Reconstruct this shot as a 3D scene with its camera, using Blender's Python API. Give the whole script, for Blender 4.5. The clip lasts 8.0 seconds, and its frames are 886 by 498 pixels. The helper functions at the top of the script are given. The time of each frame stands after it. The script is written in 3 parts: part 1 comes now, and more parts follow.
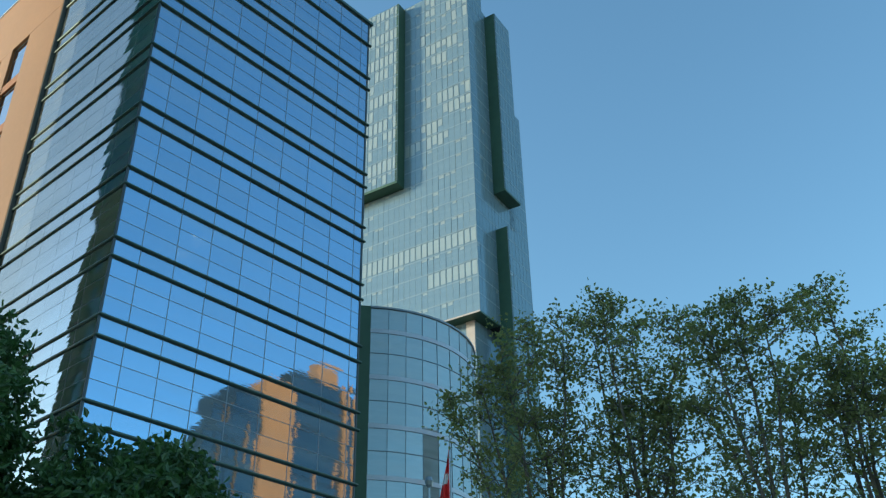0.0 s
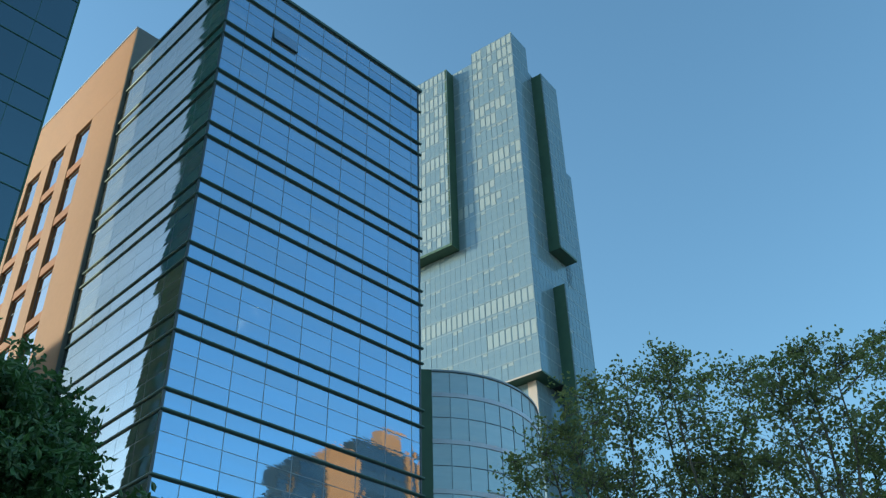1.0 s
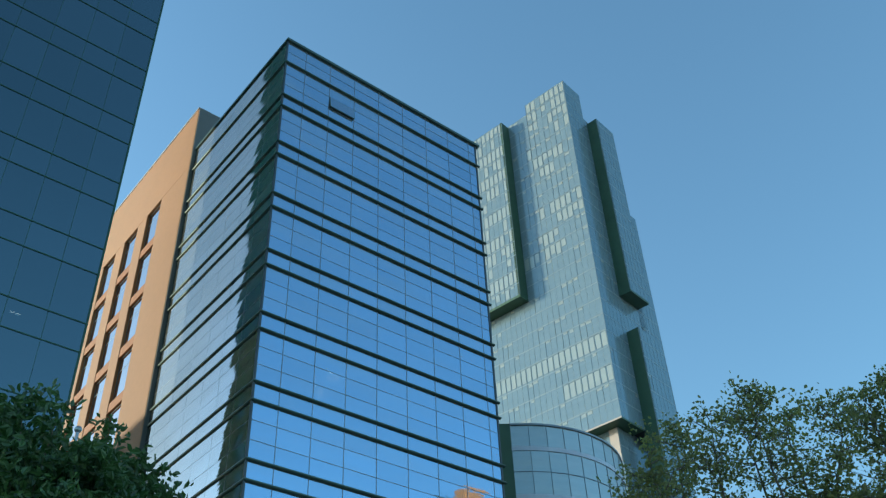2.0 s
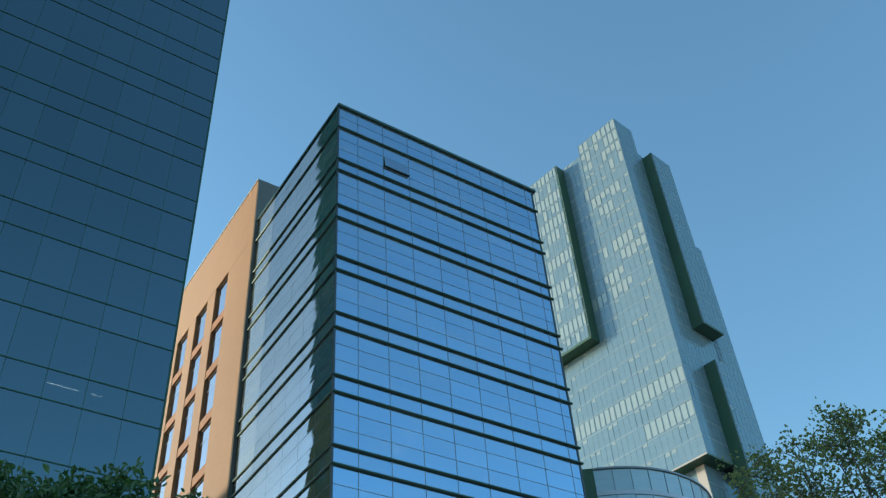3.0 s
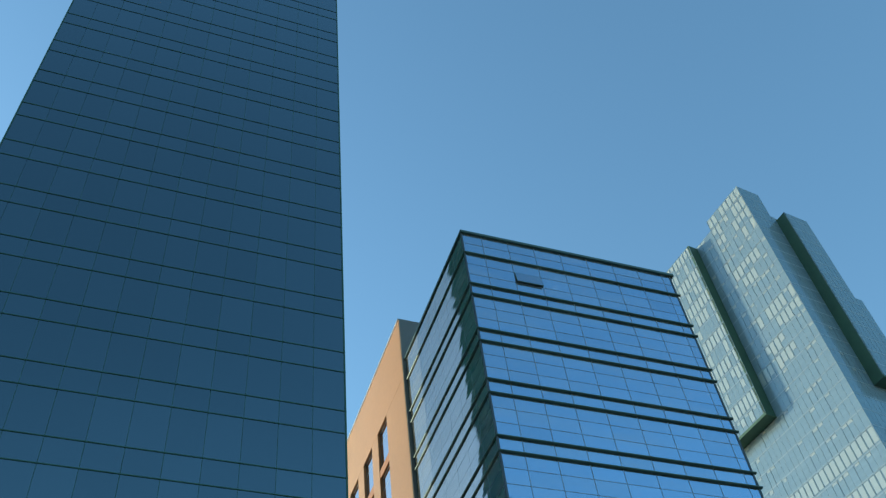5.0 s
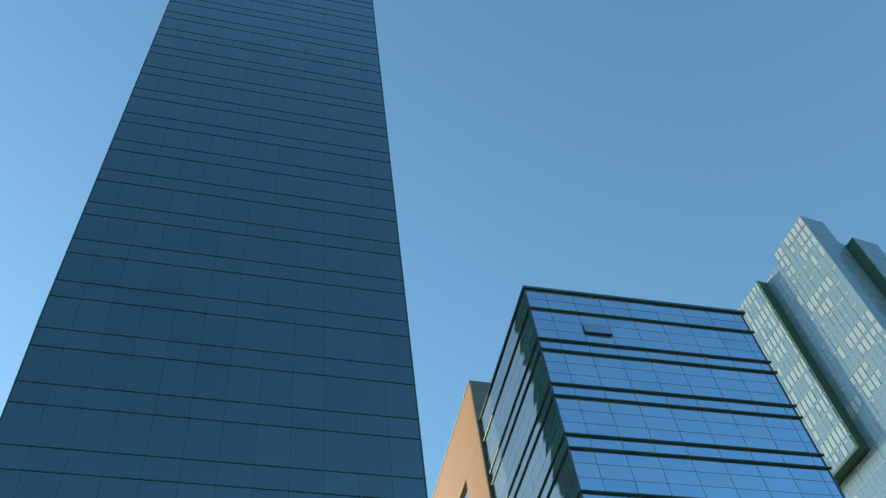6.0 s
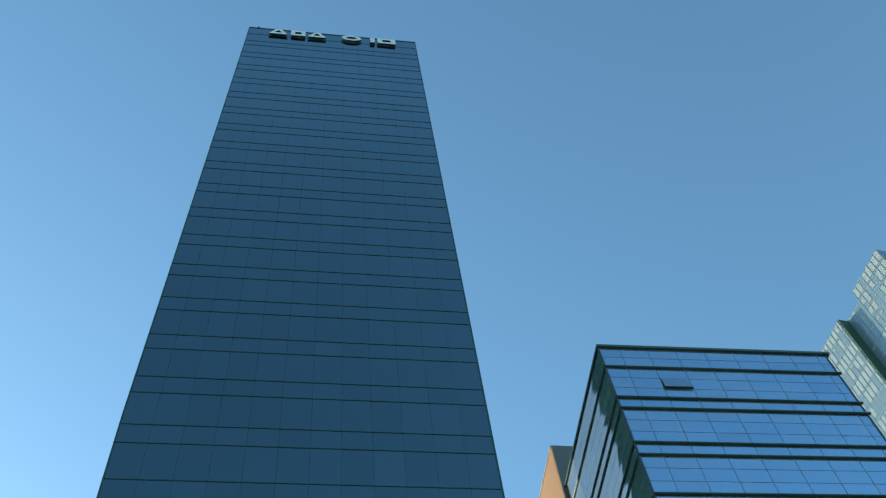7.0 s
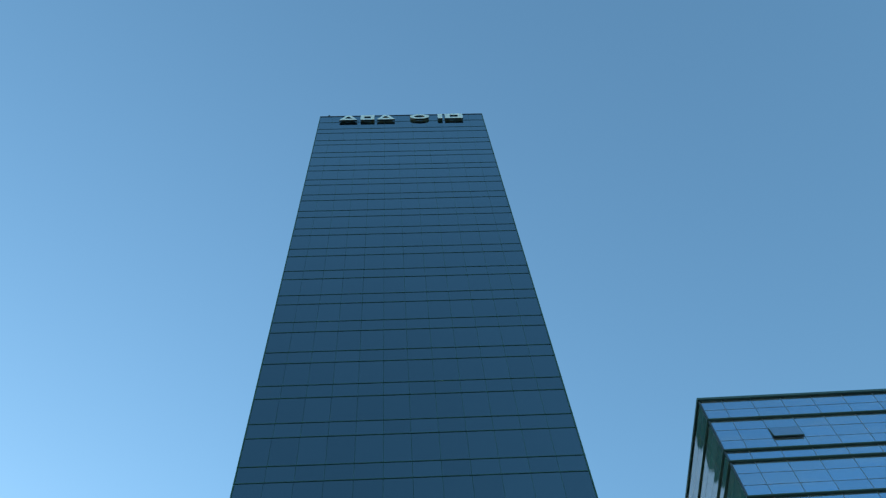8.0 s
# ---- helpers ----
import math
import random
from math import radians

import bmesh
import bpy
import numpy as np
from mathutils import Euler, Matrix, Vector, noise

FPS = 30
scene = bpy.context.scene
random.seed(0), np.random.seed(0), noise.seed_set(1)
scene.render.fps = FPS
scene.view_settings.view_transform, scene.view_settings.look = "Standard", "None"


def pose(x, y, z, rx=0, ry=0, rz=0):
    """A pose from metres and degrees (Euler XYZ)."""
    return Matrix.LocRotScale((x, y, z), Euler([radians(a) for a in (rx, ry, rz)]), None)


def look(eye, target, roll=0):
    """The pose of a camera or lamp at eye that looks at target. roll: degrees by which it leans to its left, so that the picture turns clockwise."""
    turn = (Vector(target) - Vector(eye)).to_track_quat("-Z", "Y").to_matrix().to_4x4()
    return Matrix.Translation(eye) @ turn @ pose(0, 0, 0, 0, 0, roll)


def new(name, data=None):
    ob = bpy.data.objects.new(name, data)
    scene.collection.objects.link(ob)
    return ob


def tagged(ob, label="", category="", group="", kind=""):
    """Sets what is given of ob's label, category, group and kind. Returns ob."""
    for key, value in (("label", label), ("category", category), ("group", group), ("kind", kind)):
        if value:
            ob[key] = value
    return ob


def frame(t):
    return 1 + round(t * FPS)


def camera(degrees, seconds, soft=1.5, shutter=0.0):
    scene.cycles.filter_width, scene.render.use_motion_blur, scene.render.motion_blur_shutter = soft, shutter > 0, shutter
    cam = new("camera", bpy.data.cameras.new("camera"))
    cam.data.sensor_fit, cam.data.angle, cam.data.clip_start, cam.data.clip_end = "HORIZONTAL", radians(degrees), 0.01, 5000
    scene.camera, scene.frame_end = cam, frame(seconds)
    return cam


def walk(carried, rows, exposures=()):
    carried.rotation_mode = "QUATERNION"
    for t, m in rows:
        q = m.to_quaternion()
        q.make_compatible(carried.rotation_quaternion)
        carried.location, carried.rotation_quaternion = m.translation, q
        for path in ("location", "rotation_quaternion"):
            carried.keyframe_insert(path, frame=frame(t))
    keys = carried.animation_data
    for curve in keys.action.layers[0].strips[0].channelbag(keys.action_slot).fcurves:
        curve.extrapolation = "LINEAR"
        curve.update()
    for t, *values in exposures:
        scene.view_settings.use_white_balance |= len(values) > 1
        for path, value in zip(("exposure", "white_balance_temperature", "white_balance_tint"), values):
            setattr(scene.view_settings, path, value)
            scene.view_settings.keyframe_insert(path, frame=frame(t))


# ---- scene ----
# World: x runs along the street fronts, y away from the camera towards them, z up. The camera stands on the pavement and turns.
cam = camera(50.06, 8.0, soft=1.3)
PATH = [(0.0, -49.10, 31.60, 0.98),
        (0.5, -47.20, 33.56, 0.99),
        (1.0, -44.86, 35.39, 1.21),
        (1.5, -42.02, 37.16, 1.63),
        (3.0, -32.88, 42.21, 3.52),
        (3.5, -29.49, 44.02, 4.19),
        (4.0, -25.86, 46.01, 4.82),
        (4.5, -22.28, 48.20, 5.21),
        (6.0, -12.37, 54.64, 5.75),
        (6.5, -9.23, 56.89, 5.59),
        (7.0, -6.04, 59.34, 5.08),
        (7.5, -2.62, 61.72, 4.41),
        (8.0, 1.13, 64.07, 3.24)]
walk(cam, [(t, pose(0, 0, 1.6, 90 + pitch, roll, yaw)) for t, yaw, pitch, roll in PATH], exposures=[(0.0, 1.04, 5950, -11), (3.0, 1.1, 5950, -11), (8.0, 1.16, 5950, -11)])

# ---- light ----
SUN_AZ, SUN_EL = 38.0, 13.0      # degrees left of +y, degrees up
world = bpy.data.worlds.new("sky")
scene.world = world
world.use_nodes = True
wn = world.node_tree.nodes
sky = wn.new("ShaderNodeTexSky")
sky.sky_type, sky.sun_disc = "NISHITA", False
sky.sun_elevation, sky.sun_rotation = radians(SUN_EL), radians(-SUN_AZ)
sky.air_density, sky.dust_density, sky.ozone_density = 1.0, 0.5, 2.1
wn["Background"].inputs["Strength"].default_value = 0.15
world.node_tree.links.new(sky.outputs["Color"], wn["Background"].inputs["Color"])
sun = new("sun", bpy.data.lights.new("sun", "SUN"))
sun.data.energy, sun.data.angle, sun.data.color = 2.2, radians(0.5), (1.0, 0.82, 0.63)
sun_way = Vector((-math.sin(radians(SUN_AZ)) * math.cos(radians(SUN_EL)), math.cos(radians(SUN_AZ)) * math.cos(radians(SUN_EL)), math.sin(radians(SUN_EL))))
sun.matrix_world = look(sun_way * 300, (0, 0, 0))


# ---- materials ----
def material(name, colour, rough=0.6, metal=0.0, vary=0.15, grain=6.0, bump=0.0, bump_scale=40.0, per_object=0.0, per_island=0.0):
    m = bpy.data.materials.new(name)
    m.use_nodes = True
    n, l = m.node_tree.nodes, m.node_tree.links
    b = n["Principled BSDF"]
    b.inputs["Roughness"].default_value, b.inputs["Metallic"].default_value = rough, metal
    co = n.new("ShaderNodeTexCoord")
    big, fine = n.new("ShaderNodeTexNoise"), n.new("ShaderNodeTexNoise")
    big.inputs["Scale"].default_value, fine.inputs["Scale"].default_value = grain * 0.12, grain
    big.inputs["Detail"].default_value = fine.inputs["Detail"].default_value = 4
    add = n.new("ShaderNodeMath"); add.operation = "ADD"
    l.new(co.outputs["Object"], big.inputs["Vector"]); l.new(co.outputs["Object"], fine.inputs["Vector"])
    l.new(big.outputs["Fac"], add.inputs[0]); l.new(fine.outputs["Fac"], add.inputs[1])
    last = add.outputs[0]
    for amount, node, out in ((per_object, "ShaderNodeObjectInfo", "Random"), (per_island, "ShaderNodeNewGeometry", "Random Per Island")):
        if amount:
            src, mul, plus = n.new(node), n.new("ShaderNodeMath"), n.new("ShaderNodeMath")
            mul.operation, plus.operation = "MULTIPLY_ADD", "ADD"
            l.new(src.outputs[out], mul.inputs[0]); mul.inputs[1].default_value = amount; mul.inputs[2].default_value = -amount / 2
            l.new(last, plus.inputs[0]); l.new(mul.outputs[0], plus.inputs[1])
            last = plus.outputs[0]
    ramp = n.new("ShaderNodeMapRange")
    ramp.inputs["From Min"].default_value, ramp.inputs["From Max"].default_value = 0.5, 1.5
    ramp.inputs["To Min"].default_value, ramp.inputs["To Max"].default_value = 1 - vary, 1 + vary
    ramp.clamp = False
    l.new(last, ramp.inputs["Value"])
    mix = n.new("ShaderNodeVectorMath"); mix.operation = "SCALE"
    mix.inputs[0].default_value = colour
    l.new(ramp.outputs[0], mix.inputs["Scale"]); l.new(mix.outputs[0], b.inputs["Base Color"])
    if bump:
        t, bu = n.new("ShaderNodeTexNoise"), n.new("ShaderNodeBump")
        t.inputs["Scale"].default_value, bu.inputs["Strength"].default_value, bu.inputs["Distance"].default_value = bump_scale, 1.0, bump
        l.new(co.outputs["Object"], t.inputs["Vector"]); l.new(t.outputs["Fac"], bu.inputs["Height"]); l.new(bu.outputs[0], b.inputs["Normal"])
    return m


def coated_glass(name, tint, body, clear, wave=0.003, wave_scale=0.9, rough=0.02, spread=0.12, film=0.0, lo=0.72, graze=None, dust_haze_colour=(0.55, 0.56, 0.52), streak=0.5, onset=(0.09, 0.20)):
    """Sun-control glass: a tinted mirror coat over a dark body; clear: the share of light that passes."""
    m = bpy.data.materials.new(name)
    m.use_nodes = True
    n, l = m.node_tree.nodes, m.node_tree.links
    n.remove(n["Principled BSDF"])
    out = n["Material Output"]
    coat, deep, pas = n.new("ShaderNodeBsdfGlossy"), n.new("ShaderNodeBsdfDiffuse"), n.new("ShaderNodeBsdfTransparent")
    coat.inputs["Roughness"].default_value = rough
    deep.inputs["Color"].default_value = (*body, 1)
    pas.inputs["Color"].default_value = (*[0.5 + 0.5 * c for c in tint], 1)
    co, wav, bu = n.new("ShaderNodeTexCoord"), n.new("ShaderNodeTexNoise"), n.new("ShaderNodeBump")
    info, ofs = n.new("ShaderNodeObjectInfo"), n.new("ShaderNodeVectorMath")
    ofs.operation = "MULTIPLY_ADD"
    ofs.inputs[1].default_value, ofs.inputs[2].default_value = (1, 1, 1), (0, 0, 0)
    geo = n.new("ShaderNodeNewGeometry")
    wav.inputs["Scale"].default_value, wav.inputs["Detail"].default_value = wave_scale, 2.0
    bu.inputs["Strength"].default_value, bu.inputs["Distance"].default_value = 1.0, wave
    level = n.new("ShaderNodeVectorMath"); level.operation = "MULTIPLY"
    level.inputs[1].default_value = (0.45, 0.45, 1.8)
    l.new(geo.outputs["Position"], level.inputs[0]); l.new(level.outputs[0], wav.inputs["Vector"]); l.new(wav.outputs["Fac"], bu.inputs["Height"])
    l.new(bu.outputs[0], coat.inputs["Normal"])
    # panes differ a little; the uneven film is dust, and painted haze on far glass
    mul = n.new("ShaderNodeMapRange")
    mul.inputs["To Min"].default_value, mul.inputs["To Max"].default_value = 1 - spread, 1 + spread
    l.new(info.outputs["Random"], mul.inputs["Value"])
    col = n.new("ShaderNodeVectorMath"); col.operation = "SCALE"
    col.inputs[0].default_value = tint
    l.new(mul.outputs[0], col.inputs["Scale"]); l.new(col.outputs[0], coat.inputs["Color"])
    if graze:             # the coat loses its tint at a flat angle
        f2, span, blend = n.new("ShaderNodeFresnel"), n.new("ShaderNodeMapRange"), n.new("ShaderNodeMix")
        f2.inputs["IOR"].default_value = 1.5
        span.inputs["From Min"].default_value, span.inputs["From Max"].default_value = onset
        blend.data_type = "RGBA"
        blend.inputs[7].default_value = (*graze, 1)
        l.new(f2.outputs[0], span.inputs["Value"]); l.new(span.outputs[0], blend.inputs[0])
        l.new(col.outputs[0], blend.inputs[6]); l.new(blend.outputs[2], coat.inputs["Color"])
    fil = n.new("ShaderNodeTexNoise"); fil.inputs["Scale"].default_value, fil.inputs["Detail"].default_value = 0.5, 5.0
    ofs.inputs[1].default_value = (0.35, 0.35, 2.2)
    l.new(geo.outputs["Position"], ofs.inputs[0]); l.new(ofs.outputs[0], fil.inputs["Vector"])
    fr, fac = n.new("ShaderNodeFresnel"), n.new("ShaderNodeMapRange")
    fr.inputs["IOR"].default_value = 1.5
    fac.inputs["From Min"].default_value, fac.inputs["From Max"].default_value = 0.04, 0.7
    fac.inputs["To Min"].default_value, fac.inputs["To Max"].default_value = lo, 1.0
    l.new(fr.outputs[0], fac.inputs["Value"])
    inner, mixer = n.new("ShaderNodeMixShader"), n.new("ShaderNodeMixShader")
    inner.inputs[0].default_value = clear
    l.new(deep.outputs[0], inner.inputs[1]); l.new(pas.outputs[0], inner.inputs[2])
    l.new(fac.outputs[0], mixer.inputs[0]); l.new(inner.outputs[0], mixer.inputs[1]); l.new(coat.outputs[0], mixer.inputs[2])
    last = mixer.outputs[0]
    if film:
        dust_haze, dm, dr = n.new("ShaderNodeBsdfDiffuse"), n.new("ShaderNodeMixShader"), n.new("ShaderNodeMapRange")
        dust_haze.inputs["Color"].default_value = (*dust_haze_colour, 1)
        dr.inputs["From Min"].default_value, dr.inputs["From Max"].default_value = 0.42, 0.72
        dr.inputs["To Min"].default_value, dr.inputs["To Max"].default_value = film * streak, film
        l.new(fil.outputs["Fac"], dr.inputs["Value"]); l.new(dr.outputs[0], dm.inputs[0])
        l.new(last, dm.inputs[1]); l.new(dust_haze.outputs[0], dm.inputs[2])
        last = dm.outputs[0]
    l.new(last, out.inputs["Surface"])
    return m


def glow(name, colour, strength):
    m = bpy.data.materials.new(name)
    m.use_nodes = True
    b = m.node_tree.nodes["Principled BSDF"]
    b.inputs["Base Color"].default_value = (*colour, 1)
    b.inputs["Emission Color"].default_value, b.inputs["Emission Strength"].default_value = (*colour, 1), strength
    return m


def foliage(name, colour, rough, thin):
    """Leaf green that differs from leaf to leaf and lets some light through."""
    m = material(name, colour, rough, 0.0, 0.3, 2.0, per_island=1.4)
    n, l = m.node_tree.nodes, m.node_tree.links
    b, out = n["Principled BSDF"], n["Material Output"]
    tr, mx = n.new("ShaderNodeBsdfTranslucent"), n.new("ShaderNodeMixShader")
    tr.inputs["Color"].default_value = (colour[0] * 1.5, colour[1] * 1.7, colour[2] * 0.9, 1)
    mx.inputs[0].default_value = thin
    l.new(b.outputs[0], mx.inputs[1]); l.new(tr.outputs[0], mx.inputs[2]); l.new(mx.outputs[0], out.inputs["Surface"])
    return m


M_LEAF = foliage("leaf", (0.205, 0.205, 0.100), 0.5, 0.55)
M_LEAF_BIG = foliage("broad_leaf", (0.070, 0.125, 0.044), 0.38, 0.3)
M_BLUE = coated_glass("blue_glass", (0.425, 0.64, 0.88), (0.01, 0.02, 0.03), 0.6, wave=0.0011, wave_scale=3.0, spread=0.05, film=0.20, streak=0.4, lo=0.67, graze=(0.60, 0.565, 0.54), onset=(0.08, 0.18))
M_DARK = coated_glass("dark_glass", (0.172, 0.235, 0.265), (0.008, 0.012, 0.016), 0.5, lo=0.70, graze=(0.43, 0.54, 0.59), onset=(0.05, 0.17), wave=0.001, wave_scale=1.5, spread=0.05)
# green body colour paints in the trees' reflection on the tower's flank
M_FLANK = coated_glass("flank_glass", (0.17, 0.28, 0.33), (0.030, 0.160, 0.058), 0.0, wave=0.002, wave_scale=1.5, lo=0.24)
# pale film puts the haze of distance into the far tower's glass colour
M_TOWER = coated_glass("tower_glass", (0.49, 0.63, 0.70), (0.11, 0.15, 0.175), 0.0, wave=0.001, rough=0.12, lo=0.28, spread=0.06, film=0.46, streak=0.8, dust_haze_colour=(0.285, 0.37, 0.425))
M_ROUND = coated_glass("round_glass", (0.45, 0.545, 0.57), (0.03, 0.04, 0.05), 0.0, wave=0.001, wave_scale=2.0, film=0.55, spread=0.05, streak=0.75, dust_haze_colour=(0.54, 0.56, 0.54))
M_OPPOSITE = coated_glass("street_block_glass", (0.24, 0.27, 0.27), (0.03, 0.035, 0.035), 0.0, wave=0.002, wave_scale=0.6)
M_WINDOW = coated_glass("window_glass", (0.62, 0.68, 0.74), (0.05, 0.05, 0.06), 0.0, graze=(0.80, 0.74, 0.75))
M_FIN = material("fin_metal", (0.062, 0.105, 0.088), 0.4, 0.3, 0.2, 3.0)
M_MULLION = material("mullion_metal", (0.20, 0.22, 0.24), 0.4, 0.6, 0.15, 3.0)
M_GREY_MULLION = material("corner_metal", (0.065, 0.078, 0.085), 0.4, 0.5, 0.15, 3.0)
M_DARK_MULLION = material("dark_mullion", (0.028, 0.075, 0.045), 0.5, 0.4, 0.15, 3.0)
M_CORE = material("core", (0.03, 0.035, 0.04), 0.9, 0.0, 0.2, 0.5)
M_ORANGE = material("orange_cladding", (0.385, 0.192, 0.097), 0.75, 0.0, 0.07, 3.0, 0.002, 30.0)
M_ORANGE_DEEP = material("deep_orange_cladding", (0.36, 0.135, 0.05), 0.75, 0.0, 0.10, 3.0, 0.002, 30.0)
# brighter orange cladding copy: sunlight lost in the mirror is put into its colour
M_ORANGE_SUNLIT = material("sunlit_orange_copy", (0.86, 0.29, 0.09), 0.75, 0.0, 0.07, 3.0)
M_GREY = material("grey_render", (0.15, 0.155, 0.16), 0.85, 0.0, 0.12, 1.5, 0.002, 20.0)
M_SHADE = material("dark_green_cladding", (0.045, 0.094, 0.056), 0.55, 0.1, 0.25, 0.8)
M_BLIND = coated_glass("blind_behind_glass", (0.50, 0.60, 0.62), (0.36, 0.39, 0.37), 0.0, wave=0.001, rough=0.15, lo=0.22, film=0.12, dust_haze_colour=(0.45, 0.52, 0.55))
M_PALE = material("pale_metal", (0.42, 0.42, 0.46), 0.4, 0.5, 0.1, 2.0)
M_STONE = material("pinkish_stone", (0.50, 0.42, 0.39), 0.7, 0.0, 0.15, 1.0)
M_ROOF = material("roof_gravel", (0.22, 0.21, 0.20), 0.95, 0.0, 0.2, 2.0)
M_LETTER = material("sign_white", (0.72, 0.75, 0.72), 0.4, 0.0, 0.05, 5.0)
M_LETTER_SIDE = material("sign_edge", (0.02, 0.03, 0.025), 0.5)
M_BARK = material("bark", (0.14, 0.115, 0.09), 0.9, 0.0, 0.3, 8.0, 0.01, 25.0)
M_RED = material("red_cloth", (0.62, 0.02, 0.02), 0.8, 0.0, 0.12, 6.0)
M_WHITE = material("white_cloth", (0.75, 0.75, 0.74), 0.8, 0.0, 0.05, 6.0)
M_POLE = material("pole_metal", (0.28, 0.31, 0.34), 0.35, 0.7, 0.1, 4.0)
M_PAVE = material("paving", (0.20, 0.19, 0.18), 0.9, 0.0, 0.2, 0.8, 0.01, 6.0)
M_LAMP = glow("lamp_tube", (1.0, 0.93, 0.88), 11.0)
M_BRIGHT = glow("bright_lamp", (1.0, 0.90, 0.80), 40.0)


# ---- helpers of the scene ----
def part(name, bm, mat, parent, label="", m=None):
    me = bpy.data.meshes.new(name)
    bm.to_mesh(me)
    bm.free()
    for one in (mat if isinstance(mat, (list, tuple)) else [mat]):
        me.materials.append(one)
    ob = new(name, me)
    ob.parent = parent
    if m is not None:
        ob.matrix_basis = m
    return tagged(ob, label)


def box(bm, x0, y0, z0, x1, y1, z1, mat=0):
    v = [bm.verts.new(p) for p in ((x0, y0, z0), (x1, y0, z0), (x1, y1, z0), (x0, y1, z0), (x0, y0, z1), (x1, y0, z1), (x1, y1, z1), (x0, y1, z1))]
    for q in ((3, 2, 1, 0), (4, 5, 6, 7), (0, 1, 5, 4), (1, 2, 6, 5), (2, 3, 7, 6), (3, 0, 4, 7)):
        bm.faces.new([v[i] for i in q]).material_index = mat
    return v


def boxes(*specs):
    bm = bmesh.new()
    for s in specs:
        box(bm, *s)
    return bm


def bevelled(bm, w, seg=1):
    bmesh.ops.bevel(bm, geom=bm.edges[:], offset=w, segments=seg, affect="EDGES", profile=0.5)
    return bm


def thing(name, x, y, z, rz, label, category, group="", kind=""):
    ob = new(name)
    ob.matrix_basis = pose(x, y, z, 0, 0, rz)
    return tagged(ob, label, category, group, kind)


def tube(bm, pts, radii, sides=6):
    rings = []
    for i, p in enumerate(pts):
        d = (pts[min(i + 1, len(pts) - 1)] - pts[max(i - 1, 0)]).normalized()
        a = d.orthogonal().normalized()
        b = d.cross(a)
        rings.append([bm.verts.new(p + (a * math.cos(2 * math.pi * k / sides) + b * math.sin(2 * math.pi * k / sides)) * radii[i]) for k in range(sides)])
    for r0, r1 in zip(rings, rings[1:]):
        for k in range(sides):
            bm.faces.new((r0[k], r0[(k + 1) % sides], r1[(k + 1) % sides], r1[k]))
    bm.faces.new(rings[-1])
    return bm


def pane_mesh(name, w, h, mat, thick=0.03, bulge=0.0):
    """One pane, w wide along x, h high, its front at y = 0 facing -y; a bulge bows the sheet out or in a little."""
    me = bpy.data.meshes.new(name)
    if bulge:
        n = 4
        t = [-1 + 2 * k / n for k in range(n + 1)]
        vs = [(u * w / 2, -bulge * (1 - u * u) * (1 - v * v), v * h / 2) for v in t for u in t]
        fs = [(r * (n + 1) + c, r * (n + 1) + c + 1, (r + 1) * (n + 1) + c + 1, (r + 1) * (n + 1) + c) for r in range(n) for c in range(n)]
        b = len(vs)
        vs += [(sx * w / 2, y, sz * h / 2) for y in (0, thick) for sx, sz in ((-1, -1), (1, -1), (1, 1), (-1, 1))]
        fs += [(b + 4 + k, b + 4 + (k + 1) % 4, b + (k + 1) % 4, b + k) for k in range(4)] + [(b + 7, b + 6, b + 5, b + 4)]
        me.from_pydata(vs, [], fs)
        for f in me.polygons[:n * n]:
            f.use_smooth = True
    else:
        e = 0.012
        f = [(-w / 2 + e, 0, -h / 2 + e), (w / 2 - e, 0, -h / 2 + e), (w / 2 - e, 0, h / 2 - e), (-w / 2 + e, 0, h / 2 - e)]
        b = [(-w / 2, e, -h / 2), (w / 2, e, -h / 2), (w / 2, e, h / 2), (-w / 2, e, h / 2)]
        k = [(x, thick, z) for x, _, z in b]
        me.from_pydata(f + b + k, [], [(0, 1, 2, 3)] + [(4 + i, 4 + (i + 1) % 4, (i + 1) % 4, i) for i in range(4)] + [(8 + i, 8 + (i + 1) % 4, 4 + (i + 1) % 4, 4 + i) for i in range(4)] + [(11, 10, 9, 8)])
    me.materials.append(mat)
    return me


rng = random.Random(7)
PANES = {}


def pane(w, h, mat, parent, m, tilt=0.10, bulge=0.0):
    bulge *= rng.choice((-0.6, 0.5, 1.0)) if bulge else 0
    key = (round(w, 3), round(h, 3), mat.name, bulge)
    if key not in PANES:
        PANES[key] = pane_mesh("pane", w, h, mat, 0.03, bulge)
    ob = new("pane", PANES[key])
    ob.parent = parent
    ob.matrix_basis = m @ pose(0, 0, 0, rng.gauss(0, tilt), 0, rng.gauss(0, tilt))
    ob.visible_shadow = False
    return ob

# ---- ground ----
ground = part("ground", boxes((-2500, -2500, -0.5, 2500, 2500, 0.0)), M_PAVE, None)
tagged(ground, "grey paved city ground reaching the horizon", "ground", "", "structure")


# ---- the banded glass office block ----
FX, FY = 17.9, 34.6          # outer line of the fins: flank and front
GX, GY = 17.99, 34.76          # glass planes
RX, BY, TOP = 33.5, 46.88, 49.7
COLS = [17.99, 19.4, 21.24, 23.12, 25.05, 27.02, 28.98, 30.92, 32.83, 33.5]
SIDE = [34.76, 36.6, 38.45, 40.3, 42.15, 44.0, 45.85, 46.88]


